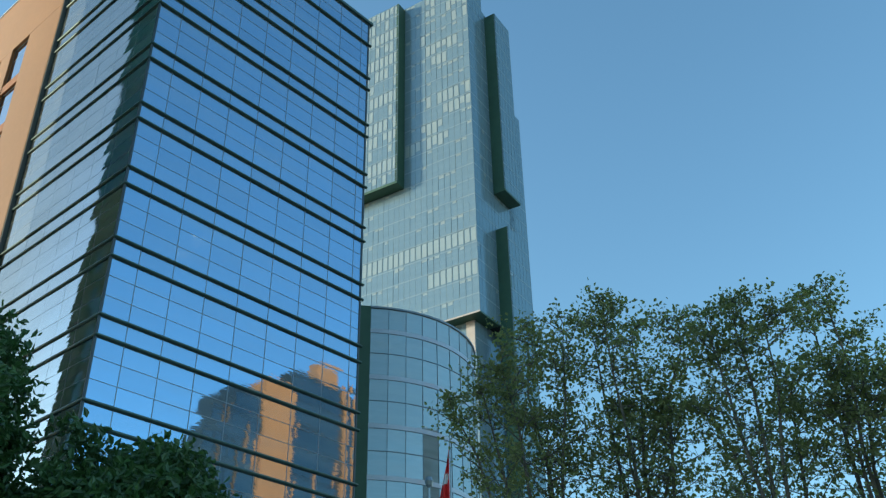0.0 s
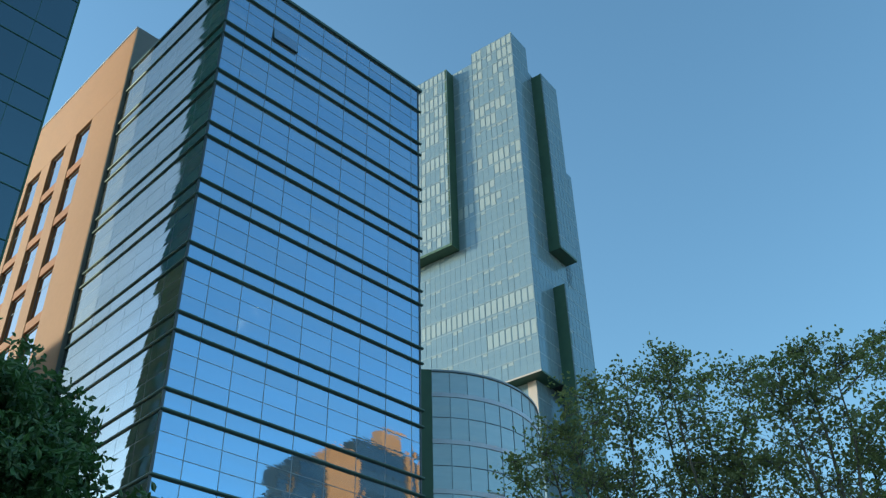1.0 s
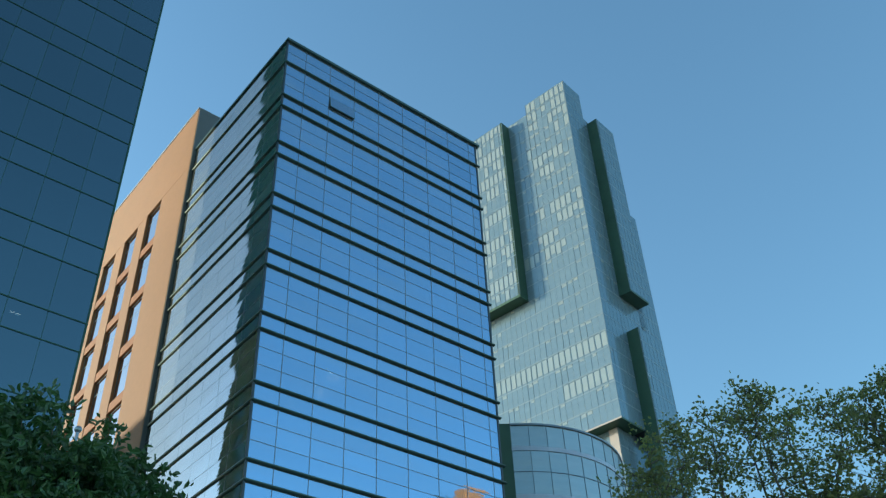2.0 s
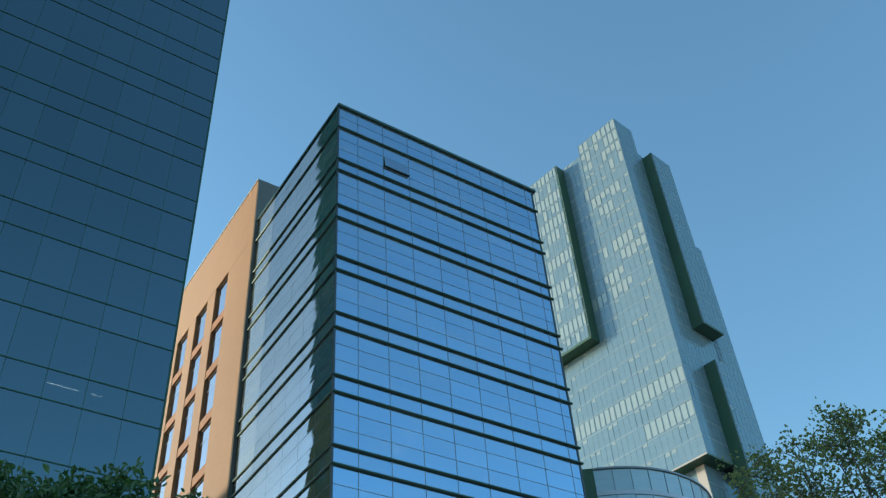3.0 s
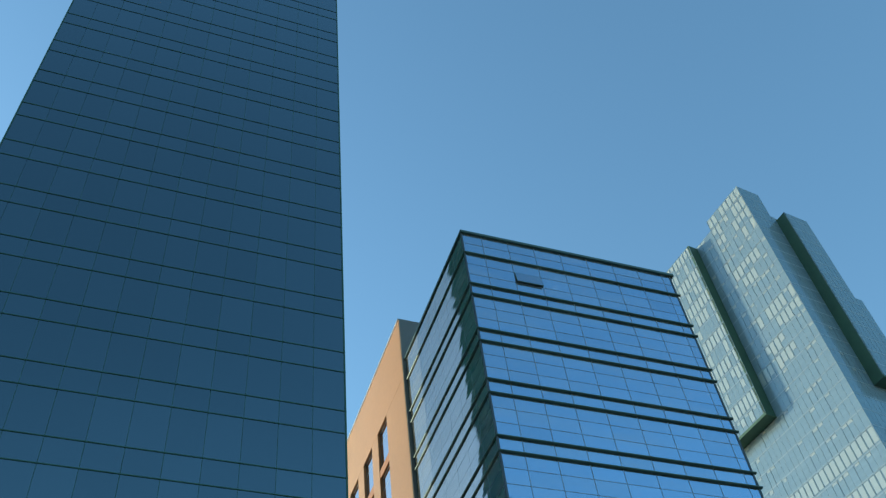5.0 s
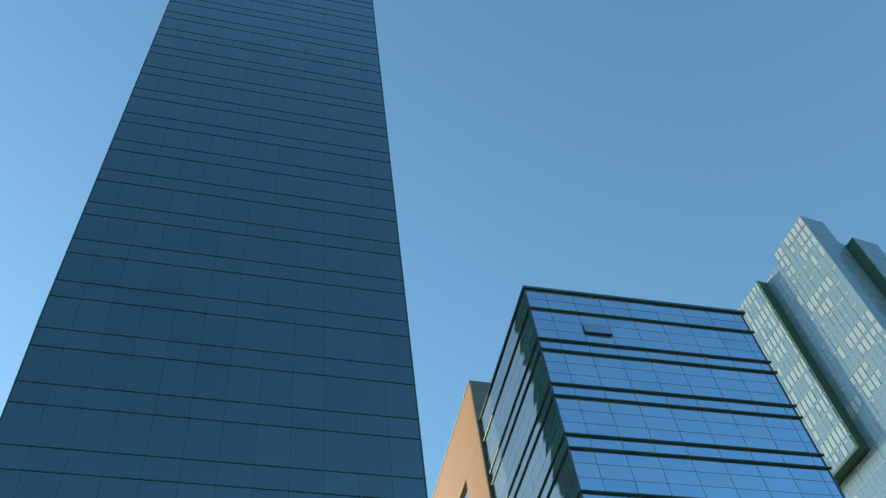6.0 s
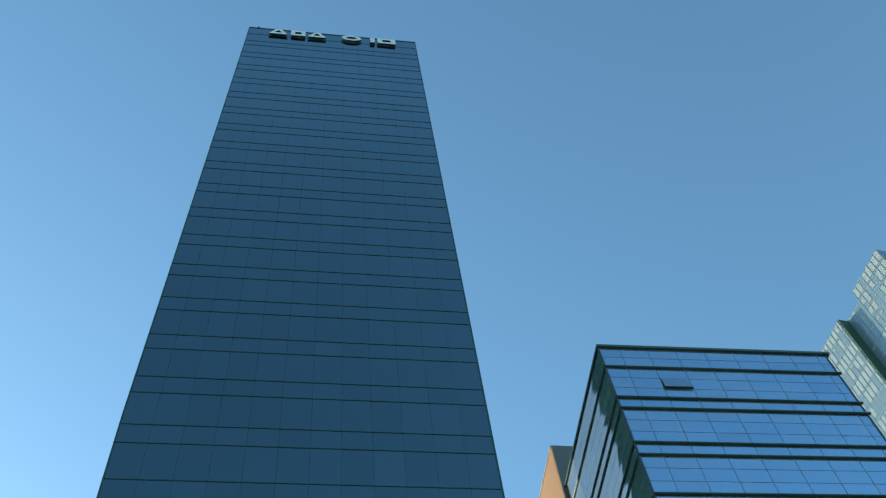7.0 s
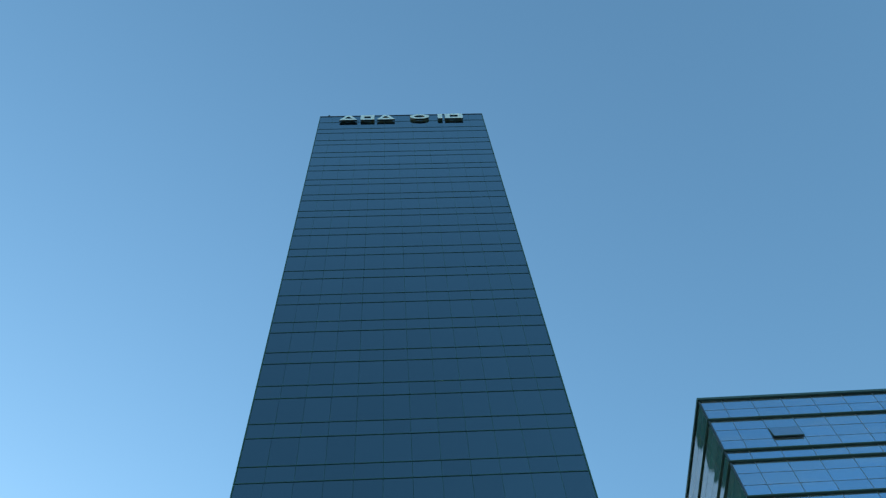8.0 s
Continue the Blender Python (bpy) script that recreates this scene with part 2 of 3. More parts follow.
def office_block():
    o = thing("office_block", 25, 40, 0, 0, "blue mirror-glass office block ringed by dark horizontal fins", "building")
    at = Matrix.Translation((-25, -40, 0))

    def add(name, bm, mat, label="", parent=o):
        bm.transform(at)
        return part(name, bm, mat, parent, label)
    bands = [TOP - 0.08, 47.62]
    z = 44.66
    rows = [(48.66, TOP - 0.1), (47.6, 48.66), (46.62, 47.6), (45.64, 46.62), (44.66, 45.64)]
    while z > 2:
        bands += [z, z - 0.99]
        rows += [(z - 0.99, z), (z - 1.98, z - 0.99), (z - 2.97, z - 1.98), (z - 3.955, z - 2.97)]
        z -= 3.955
    rows = [(max(a, 0.15), b) for a, b in rows if b > 0.8]
    add("core", boxes((GX + 1.6, GY + 1.6, 0, RX - 0.1, BY, TOP - 1.2)), M_CORE, "dark interior")
    slabs = bmesh.new()
    for a, b in rows:
        if any(abs(b - q) < 0.01 for q in bands[2::2]):
            box(slabs, GX + 0.25, GY + 0.25, a + 0.35, RX - 0.12, BY - 0.1, a + 0.65)
    add("floor_slab", slabs, M_CORE, "dark floor edges behind the glass")
    add("roof", boxes((GX + 0.1, GY + 0.1, TOP - 1.1, RX - 0.05, BY, TOP - 0.7)), M_ROOF)
    add("parapet", bevelled(boxes((FX, FY, TOP - 0.10, RX + 0.3, FY + 0.45, TOP + 0.12)), 0.02), M_FIN)
    add("parapet", bevelled(boxes((FX, FY + 0.453, TOP - 0.10, FX + 0.45, BY - 0.01, TOP + 0.12)), 0.02), M_FIN)
    add("back_wall", boxes((RX - 0.08, GY + 0.3, 0, RX, BY, TOP - 0.6)), M_SHADE)
    # fins, two tubes to a storey
    for b in bands[1:]:
        bm = bmesh.new()
        h, w = 0.075, 0.16
        prof = [(0.0, -h), (0.02, -h - 0.01), (w - 0.05, -h * 0.9), (w, -h * 0.35), (w, h * 0.35), (w - 0.05, h * 0.9), (0.02, h + 0.01), (0.0, h)]
        path = [((RX + 0.18, GY), (0, -1)), ((GX, GY), (-0.56, -1)), ((GX, BY - 0.05), (-0.56, 0))]
        rings = [[bm.verts.new((p[0] + d[0] * q, p[1] + d[1] * q, b + k)) for q, k in prof] for p, d in path]
        for r0, r1 in zip(rings, rings[1:]):
            for i in range(len(prof)):
                bm.faces.new((r0[i], r0[(i + 1) % len(prof)], r1[(i + 1) % len(prof)], r1[i]))
        bm.faces.new(rings[0][::-1]), bm.faces.new(rings[-1])
        add("fin", bm, M_FIN)
    # mullions
    for x in COLS[1:-1]:
        add("mullion", boxes((x - 0.018, GY - 0.012, 0.1, x + 0.018, GY + 0.08, TOP - 0.12)), M_MULLION)
    for y in SIDE[1:-1]:
        add("mullion", boxes((GX + 0.002, y - 0.011, 0.1, GX + 0.08, y + 0.011, TOP - 0.12)), M_MULLION)
    for a, b in rows:
        if not any(abs(a - q) < 0.02 for q in bands):
            add("transom", boxes((GX, GY - 0.010, a - 0.016, RX, GY + 0.07, a + 0.016)), M_MULLION)
            add("transom", boxes((GX + 0.002, GY + 0.072, a - 0.012, GX + 0.07, BY, a + 0.012)), M_MULLION)
    add("corner_post", bevelled(boxes((GX - 0.05, GY - 0.05, 0, GX + 0.07, GY + 0.07, TOP - 0.12)), 0.02), M_GREY_MULLION, "grey metal corner post")
    add("corner_post", bevelled(boxes((RX - 0.06, GY - 0.05, 0, RX + 0.06, GY + 0.29, TOP - 0.12)), 0.02), M_GREY_MULLION)
    # panes
    rest = bmesh.new()
    for i, (a, b) in enumerate(rows):
        for j in range(len(COLS) - 1):
            x0, x1 = COLS[j], COLS[j + 1]
            if j == 2 and i == 3:
                continue      # the open sash
            if b < 15.5:
                box(rest, x0 + 0.02, GY, a + 0.02, x1 - 0.02, GY + 0.03, b - 0.02)
            else:
                pane(x1 - x0 - 0.03, b - a - 0.03, M_BLUE, o, pose((x0 + x1) / 2 - 25, GY - 40, (a + b) / 2), 0.08, 0.0012)
        for j in range(len(SIDE) - 1):
            y0, y1 = SIDE[j], SIDE[j + 1]
            if b < 15.5 or y1 - y0 < 0.5:
                box(rest, GX, y0 + 0.02, a + 0.02, GX + 0.03, y1 - 0.02, b - 0.02)
            else:
                pane(y1 - y0 - 0.018, b - a - 0.022, M_BLUE, o, pose(GX - 25, (y0 + y1) / 2 - 40, (a + b) / 2, 0, 0, -90), 0.12, 0.003)
    tagged(add("panes", rest, M_BLUE), "", "", "", "stuff")
    # pale roller blinds hanging behind some panes
    draw = random.Random(3)
    for i, (a, b) in enumerate(rows):
        if b > 46 or b < 22 or any(abs(b - q) < 0.02 for q in bands[2::2]):
            continue
        for j in range(1, len(COLS) - 2):
            if draw.random() < 0.5 and not (j in (1, 2) and 24 < b < 29):
                low = a + draw.uniform(0.05, 0.6) * (b - a)
                add("roller_blind", boxes((COLS[j] + 0.08, GY + 0.12, low, COLS[j + 1] - 0.08, GY + 0.14, b - 0.04)), M_WHITE)
    # the top-hung sash, pushed open at its foot
    a, b = rows[3]
    sash = part("sash", boxes((0.03, 0, -0.98, 1.85, 0.06, -0.93), (0.03, 0, -0.03, 1.85, 0.05, 0.0), (0.03, 0, -0.93, 0.06, 0.05, -0.03), (1.82, 0, -0.93, 1.85, 0.05, -0.03)), M_FIN, o, "dark window sash pushed open at its foot", pose(COLS[2] - 25, GY - 0.03 - 40, b, -8))
    pane(1.77, 0.905, M_BLUE, sash, pose(0.94, -0.004, -0.48), 0.05, 0.0012)
    add("reveal", boxes((COLS[2] + 0.03, GY + 0.02, a, COLS[3] - 0.03, GY + 0.2, a + 0.06), (COLS[2] + 0.03, GY + 0.02, b - 0.06, COLS[3] - 0.03, GY + 0.2, b)), M_FIN)
    for sx in (COLS[2] + 0.12, COLS[3] - 0.12):
        add("stay", boxes((sx - 0.012, GY - 0.09, a + 0.12, sx + 0.012, GY + 0.1, a + 0.15)), M_FIN)
    return o


# ---- the dark glass tower ----
DTOP = 105.2


def dark_tower():
    o = thing("dark_tower", 0, 0, 0, 1.06, "tall dark blue glass tower with paired joint lines", "building")
    x0, x1, y0, y1 = -8.97, 10.24, 33.47, 55.2

    pivot = x0 + (x1 - x0) / 2

    def lean(z):          # the tower narrows a little towards its top on this side
        return 1 - 0.095 * max(0.0, z - 40) / 65

    def piece(name, bm, mat, parent, label="", m=None):
        long = [e for e in bm.edges if abs(e.verts[0].co.z - e.verts[1].co.z) > 5]
        if long:
            bmesh.ops.subdivide_edges(bm, edges=long, cuts=12, use_grid_fill=True)
        for v in bm.verts:
            if v.co.x < pivot:
                v.co.x = pivot + (v.co.x - pivot) * lean(v.co.z)
        return part(name, bm, mat, parent, label, m)
    n = 12
    w = (x1 - x0) / n
    zs = []
    z = 34.46
    while z > 4:
        z -= 3.906
    while z < 100:            # the upper storeys are a little lower
        zs += [z, z + 1.37]
        z += 3.906 if z < 73 else 3.71
    zs += [103.1, DTOP]
    piece("core", boxes((x0 + 1.8, y0 + 3.6, 0, x1 - 0.5, y1 - 0.5, DTOP - 2.5)), M_CORE, o, "dark interior")
    piece("flank", boxes((x1 - 0.06, y0 + 0.12, 0, x1, y1, DTOP)), M_FLANK, o, "dark glass flank, green tree reflection put into its colour")
    piece("flank", boxes((x0, y0 + 0.12, 0, x0 + 0.06, y1, DTOP)), M_FLANK, o, "dark glass flank, green tree reflection put into its colour")
    piece("back", boxes((x0 + 0.063, y1 - 0.06, 0, x1 - 0.063, y1, DTOP)), M_FLANK, o, "dark glass back, same green reflection colour as the flanks")
    piece("roof", boxes((x0 + 0.07, y0 + 0.13, DTOP - 2.4, x1 - 0.07, y1 - 0.07, DTOP - 2.0)), M_ROOF, o)
    slabs = bmesh.new()
    for a in zs[::2]:
        box(slabs, x0 + 0.2, y0 + 0.3, a + 2.58, x1 - 0.2, y0 + 3.59, a + 2.9)
    piece("floor_slab", slabs, M_CORE, o)
    for a in zs[:-1]:
        piece("flank_joint", boxes((x1 + 0.002, y0 + 0.13, a - 0.03, x1 + 0.03, y1, a + 0.03)), M_DARK_MULLION, o)
        piece("flank_joint", boxes((x0 - 0.03, y0 + 0.13, a - 0.03, x0 - 0.002, y1, a + 0.03)), M_DARK_MULLION, o)
        piece("joint", boxes((x0 - 0.05, y0 - 0.025, a - 0.024, x1 + 0.05, y0 + 0.08, a + 0.024)), M_DARK_MULLION, o)
    piece("coping", bevelled(boxes((x0 - 0.05, y0 - 0.06, DTOP - 0.02, x1 + 0.05, y0 + 0.3, DTOP + 0.08)), 0.02), M_GREY_MULLION, o)
    for j in range(1, n):
        piece("mullion", boxes((x0 + j * w - 0.012, y0 + 0.003, 0.1, x0 + j * w + 0.012, y0 + 0.08, DTOP - 0.03)), M_DARK_MULLION, o)
    for x in (x0, x1):
        piece("corner_post", boxes((x - 0.04, y0 - 0.03, 0, x + 0.04, y0 + 0.118, DTOP - 0.03)), M_DARK_MULLION, o)
    rest = bmesh.new()
    for a, b in zip(zs, zs[1:]):
        for j in range(n):
            if 22 < a < 72:
                xm = x0 + (j + 0.5) * w
                ob = pane(w - 0.004, b - a - 0.05, M_DARK, o, pose(pivot + (xm - pivot) * (lean(a) if xm < pivot else 1), y0, (a + b) / 2), 0.05)
                ob.scale.x = lean(a) if xm < pivot else 1
            else:
                ta, tb = rng.gauss(0, 0.0008), rng.gauss(0, 0.0008)
                vs = box(rest, x0 + j * w + 0.01, y0, a + 0.025, x0 + (j + 1) * w - 0.01, y0 + 0.03, b - 0.025)
                for i, v in enumerate(vs):
                    v.co.y += ta * (1 if v.co.z > a + 0.3 else -1) + tb * (1 if v.co.x > x0 + (j + 0.5) * w else -1)
    ob = tagged(piece("panes", rest, M_DARK, o), "", "", "", "stuff")
    ob.visible_shadow = False
    # roof sign: deep pale-faced plain shapes with dark edges
    def ring(pts, hole):
        """A plain flat shape, seen from the front, with an opening of its own form in the middle."""
        bm = bmesh.new()
        n = len(pts)
        cx, cz = sum(x for x, _ in pts) / n, sum(z for _, z in pts) / n
        inner = [(cx + (x - cx) * hole, cz + (z - cz) * hole) for x, z in pts]
        of, ob, nf, nb = ([bm.verts.new((x, y, z)) for x, z in p] for p in (pts, inner) for y in (y0 - 0.30, y0 - 0.10))
        for k in range(n):
            q = (k + 1) % n
            bm.faces.new((of[k], of[q], nf[q], nf[k])).material_index = 0
            for a4 in ((ob[q], ob[k], nb[k], nb[q]), (of[q], of[k], ob[k], ob[q]), (nf[k], nf[q], nb[q], nb[k])):
                bm.faces.new(a4).material_index = 1
        return bm
    zb, zt = 103.05, 104.6
    for a, b, kind in ((-6.5, -4.3, "wedge"), (-3.9, -2.2, "block"), (-1.9, 0.3, "wedge"), (2.0, 4.2, "round"), (5.15, 5.65, "bar"), (5.95, 7.95, "block")):
        w4 = b - a
        if kind == "wedge":
            pts, hole = [(a, zb), (b, zb), (b - w4 * 0.36, zt), (a + w4 * 0.36, zt)], 0.42
        elif kind == "round":
            pts, hole = [(a + w4 / 2 * (1 + math.cos(q * math.pi / 6)), (zb + zt) / 2 + (zt - zb) / 2 * math.sin(q * math.pi / 6)) for q in range(12)], 0.55
        else:
            pts, hole = [(a, zb), (b, zb), (b, zt), (a, zt)], 0.1 if kind == "bar" else 0.45
        piece("sign_shape", ring(pts, hole), [M_LETTER, M_LETTER_SIDE], o, "pale plain shape of the roof sign")
        piece("bracket", boxes(((a + b) / 2 - 0.04, y0 - 0.10, zb + 0.05, (a + b) / 2 + 0.04, y0, zb + 0.2)), M_LETTER_SIDE, o)
    piece("beacon", tube(bmesh.new(), [Vector((-7.9, y0 + 0.1, DTOP)), Vector((-7.9, y0 + 0.1, DTOP + 0.25)), Vector((-7.9, y0 + 0.1, DTOP + 0.5))], [0.05, 0.05, 0.16]), M_LETTER_SIDE, o, "small dark roof beacon")
    return o


# ---- the orange block ----
def orange_block():
    o = thing("orange_block", 27, 58, 0, 0, "warm orange clad block with deep slot windows", "building")
    at = Matrix.Translation((-27, -58, 0))

    def add(name, bm, mat, label="", parent=o):
        bm.transform(at)
        return part(name, bm, mat, parent, label)
    X, Y0, Y1, Z = 17.75, 47.03, 75.25, 53.89
    slots = [(51.23 + 3.843 * k, 53.5 + 3.843 * k) for k in range(6)]
    zt = 48.02
    ys = [Y0] + [v for s in slots for v in s] + [Y1]
    for a, b in zip(ys[0::2], ys[1::2]):
        add("pier", bevelled(boxes((X, a, 0, X + 0.75, b, zt)), 0.02), M_ORANGE)
    add("attic", bevelled(boxes((X, Y0, zt + 0.003, X + 0.75, Y1, Z)), 0.02), M_ORANGE)
    add("coping", bevelled(boxes((X - 0.06, Y0 - 0.03, Z, X + 0.9, Y1, Z + 0.14)), 0.02), M_PALE)
    add("end_wall", boxes((X + 0.025, Y0 - 0.10, 0, 34.5, Y0 - 0.003, Z)), M_GREY, "grey rendered end wall")
    add("core", boxes((X + 0.76, Y0 + 0.01, 0, 34.5, Y1, Z - 0.5)), M_GREY)
    for a, b in slots:
        z = zt
        while z > 3:
            win = new("window")
            win.parent = o
            win.matrix_basis = pose(X + 0.20 - 27, (a + b) / 2 - 58, z - 1.68, 0, 0, -90)
            hw = (b - a) / 2
            part("frame", boxes((-hw, 0.0, -1.68, -hw + 0.07, 0.1, 1.68), (hw - 0.07, 0, -1.68, hw, 0.1, 1.68), (-hw, 0, 1.6, hw, 0.1, 1.68), (-hw, 0, -1.68, hw, 0.1, -1.6), (-hw + 0.07, 0.003, 0.56, hw - 0.07, 0.1, 0.60)), M_MULLION, win)
            pane(2 * hw - 0.15, 2.15, M_WINDOW, win, pose(0, 0.008, -0.52), 0.2)
            pane(2 * hw - 0.15, 0.99, M_WINDOW, win, pose(0, 0.008, 1.1), 0.2)
            add("spandrel", bevelled(boxes((X + 0.035, a + 0.004, z - 4.106, X + 0.70, b - 0.004, z - 3.38)), 0.015), M_ORANGE_DEEP)
            z -= 4.106
    return o


# ---- the far tower ----
def far_tower():
    o = thing("far_tower", 126.3, 98.2, 0, 8.36, "slender pale blue glass skyscraper with dark recesses", "building")
    S = 3.89
    P = 2.8
    Z0 = 86.2
    vol = [(0, 0, 6.8, 11.8, Z0, 179.2), (0.004, 11.8, 6.8, 34, Z0, 175.8), (6.8, 0.004, 17.0, 34, Z0, 170.8), (17.0, 0.008, 22.9, 34, 40, 148.0)]
    for x0, y0, x1, y1, z0, z1 in vol:
        part("shaft", boxes((x0 + 0.1, y0 + 0.1, z0, x1 - 0.1, y1 - 0.1, z1 - 0.1)), M_CORE, o)
    part("base_shaft", boxes((2.63, 2.63, 0, 22.8, 33.9, Z0)), M_TOWER, o)
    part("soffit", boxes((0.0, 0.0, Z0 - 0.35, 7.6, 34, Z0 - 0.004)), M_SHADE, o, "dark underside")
    part("soffit_edge", boxes((-0.12, -0.12, Z0 - 0.36, -0.003, 34, Z0 - 0.05)), M_STONE, o, "pinkish soffit edge")
    part("stone_panel", boxes((2.45, 2.7, 79, 2.52, 4.6, Z0 - 0.36)), M_STONE, o, "pinkish stone panel")
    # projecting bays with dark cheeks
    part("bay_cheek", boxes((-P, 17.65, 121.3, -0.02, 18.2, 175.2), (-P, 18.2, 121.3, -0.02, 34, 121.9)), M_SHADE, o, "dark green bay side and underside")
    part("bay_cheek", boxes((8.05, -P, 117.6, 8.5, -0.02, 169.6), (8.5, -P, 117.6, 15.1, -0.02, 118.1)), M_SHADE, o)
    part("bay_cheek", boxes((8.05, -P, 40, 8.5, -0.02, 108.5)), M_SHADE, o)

    def wall(face, a0, a1, z0, z1, off, blinds, single=False):
        """Panes, joints and blinds of one flat face. face 'L': plane x = -off, along y; 'R': plane y = -off, along x."""
        gl, jo, bl = bmesh.new(), bmesh.new(), bmesh.new()

        def put(bm, s0, s1, q0, q1, d0, d1):
            if face == "L":
                box(bm, -off + d0, s0, q0, -off + d1, s1, q1)
            else:
                box(bm, s0, -off + d0, q0, s1, -off + d1, q1)
        n = max(1, round((a1 - a0) / 1.42))
        w = (a1 - a0) / n
        k0, k1 = math.floor((z0 - Z0) / S), math.ceil((z1 - Z0) / S)
        for k in range(k0, k1):
            f = Z0 + k * S
            q0, q1 = max(f, z0), min(f + S, z1)
            if q1 - q0 < 0.2:
                continue
            full, short = blinds(k)
            for j in range(n):
                s0, s1 = a0 + j * w + 0.012, a0 + (j + 1) * w - 0.012
                place = (a0 + (j + 0.5) * w) / 1.42
                deep = 0.0
                if full and full[0] <= place < full[1] and rng.random() < full[2]:
                    deep = 0.04
                    drop = rng.choice((0.35, 0.35, 0.4, 1.0, 1.6)) if full[2] < 0.9 else 0.35
                    put(bl, s0 + 0.16, s1 - 0.16, q0 + drop, q1 - 0.4, 0, 0.03)
                elif rng.random() < short:
                    deep = 0.04
                    lo = q1 - rng.uniform(0.7, 1.1)
                    put(bl, s0 + 0.08, s1 - 0.4 * rng.random() - 0.1, max(lo, q0 + 0.1), q1 - 0.3, 0, 0.03)
                if single:
                    mid, zc = (s0 + s1) / 2, (q0 + q1) / 2
                    at = pose(-off + deep, mid, zc, 0, 0, -90) if face == "L" else pose(mid, -off + deep, zc)
                    pane(s1 - s0, q1 - q0 - 0.024, M_TOWER, o, at, 0.10)
                else:
                    put(gl, s0, s1, q0 + 0.012, q1 - 0.012, deep, 0.07)
            if z0 < f < z1:
                put(jo, a0, a1, f - 0.26, f + 0.045, -0.012, 0.1)
        for j in range(n + 1):
            s = a0 + j * w
            put(jo, s - 0.022, s + 0.022, z0, z1, -0.02, 0.1)
        if len(gl.verts):
            tagged(part("panes", gl, M_TOWER, o), "", "", "", "stuff")
        tagged(part("joints", jo, M_MULLION_FAR, o), "", "", "", "stuff")
        if len(bl.verts):
            tagged(part("blinds", bl, M_BLIND, o, "pale drawn blinds"), "", "", "", "stuff")
        else:
            bl.free()
    # storeys with drawn blinds: from pane, to pane, share
    rows = {2: (0, 8, 0.97), 4: (0, 20, 0.97), 10: (6, 9, 0.8), 11: (4, 12, 0.75), 12: (3, 9, 0.7), 13: (0, 6, 0.85), 14: (0, 8, 0.92), 17: (3, 8, 0.5), 18: (2, 8, 0.85), 19: (7, 11, 0.4),
            20: (0, 3, 0.9), 21: (0, 8, 0.7), 22: (0, 8, 0.7), 23: (0, 8, 0.9)}
    busy = {0: 0.5, 3: 0.45, 5: 0.35, 6: 0.4, 12: 0.3, 13: 0.3, 15: 0.35, 16: 0.4, 17: 0.4, 19: 0.4, 20: 0.4, 22: 0.4}

    def left(k):
        return rows.get(k), busy.get(k, 0.22)

    def bay(k):
        return (0, 40, (0.9, 0.15, 0.85, 0.9, 0.5)[k % 5]), 0.2

    def none(k):
        return None, 0.03
    wall("L", 0.0, 11.8, Z0, 179.2, 0.0, left, True)
    wall("L", 11.8, 17.6, Z0, 175.8, 0.0, left)
    wall("L", 17.6, 34, Z0, 121.3, 0.0, left)
    wall("L", 17.65, 34, 121.9, 175.2, P, bay)
    wall("L", 2.6, 34, 40, Z0 - 0.4, -2.55, none)
    wall("R", 2.6, 8.05, 40, Z0 - 0.4, -2.55, none)
    wall("R", 0.0, 6.8, Z0, 179.2, 0.0, none, True)
    wall("R", 6.8, 8.05, Z0, 170.8, 0.0, none)
    wall("R", 8.05, 17.0, 106, 120, 0.0, none)
    wall("R", 8.05, 15.1, 118.1, 169.6, P, none)
    wall("R", 8.05, 16.9, 40, 108.5, P, none)
    wall("R", 15.0, 22.9, 106, 148.0, 0.0, none)
    wall("R", 16.9, 22.9, 40, 106, 0.0, none)
    return o


M_MULLION_FAR = material("far_joint", (0.21, 0.26, 0.29), 0.4, 0.3, 0.1, 1.0)


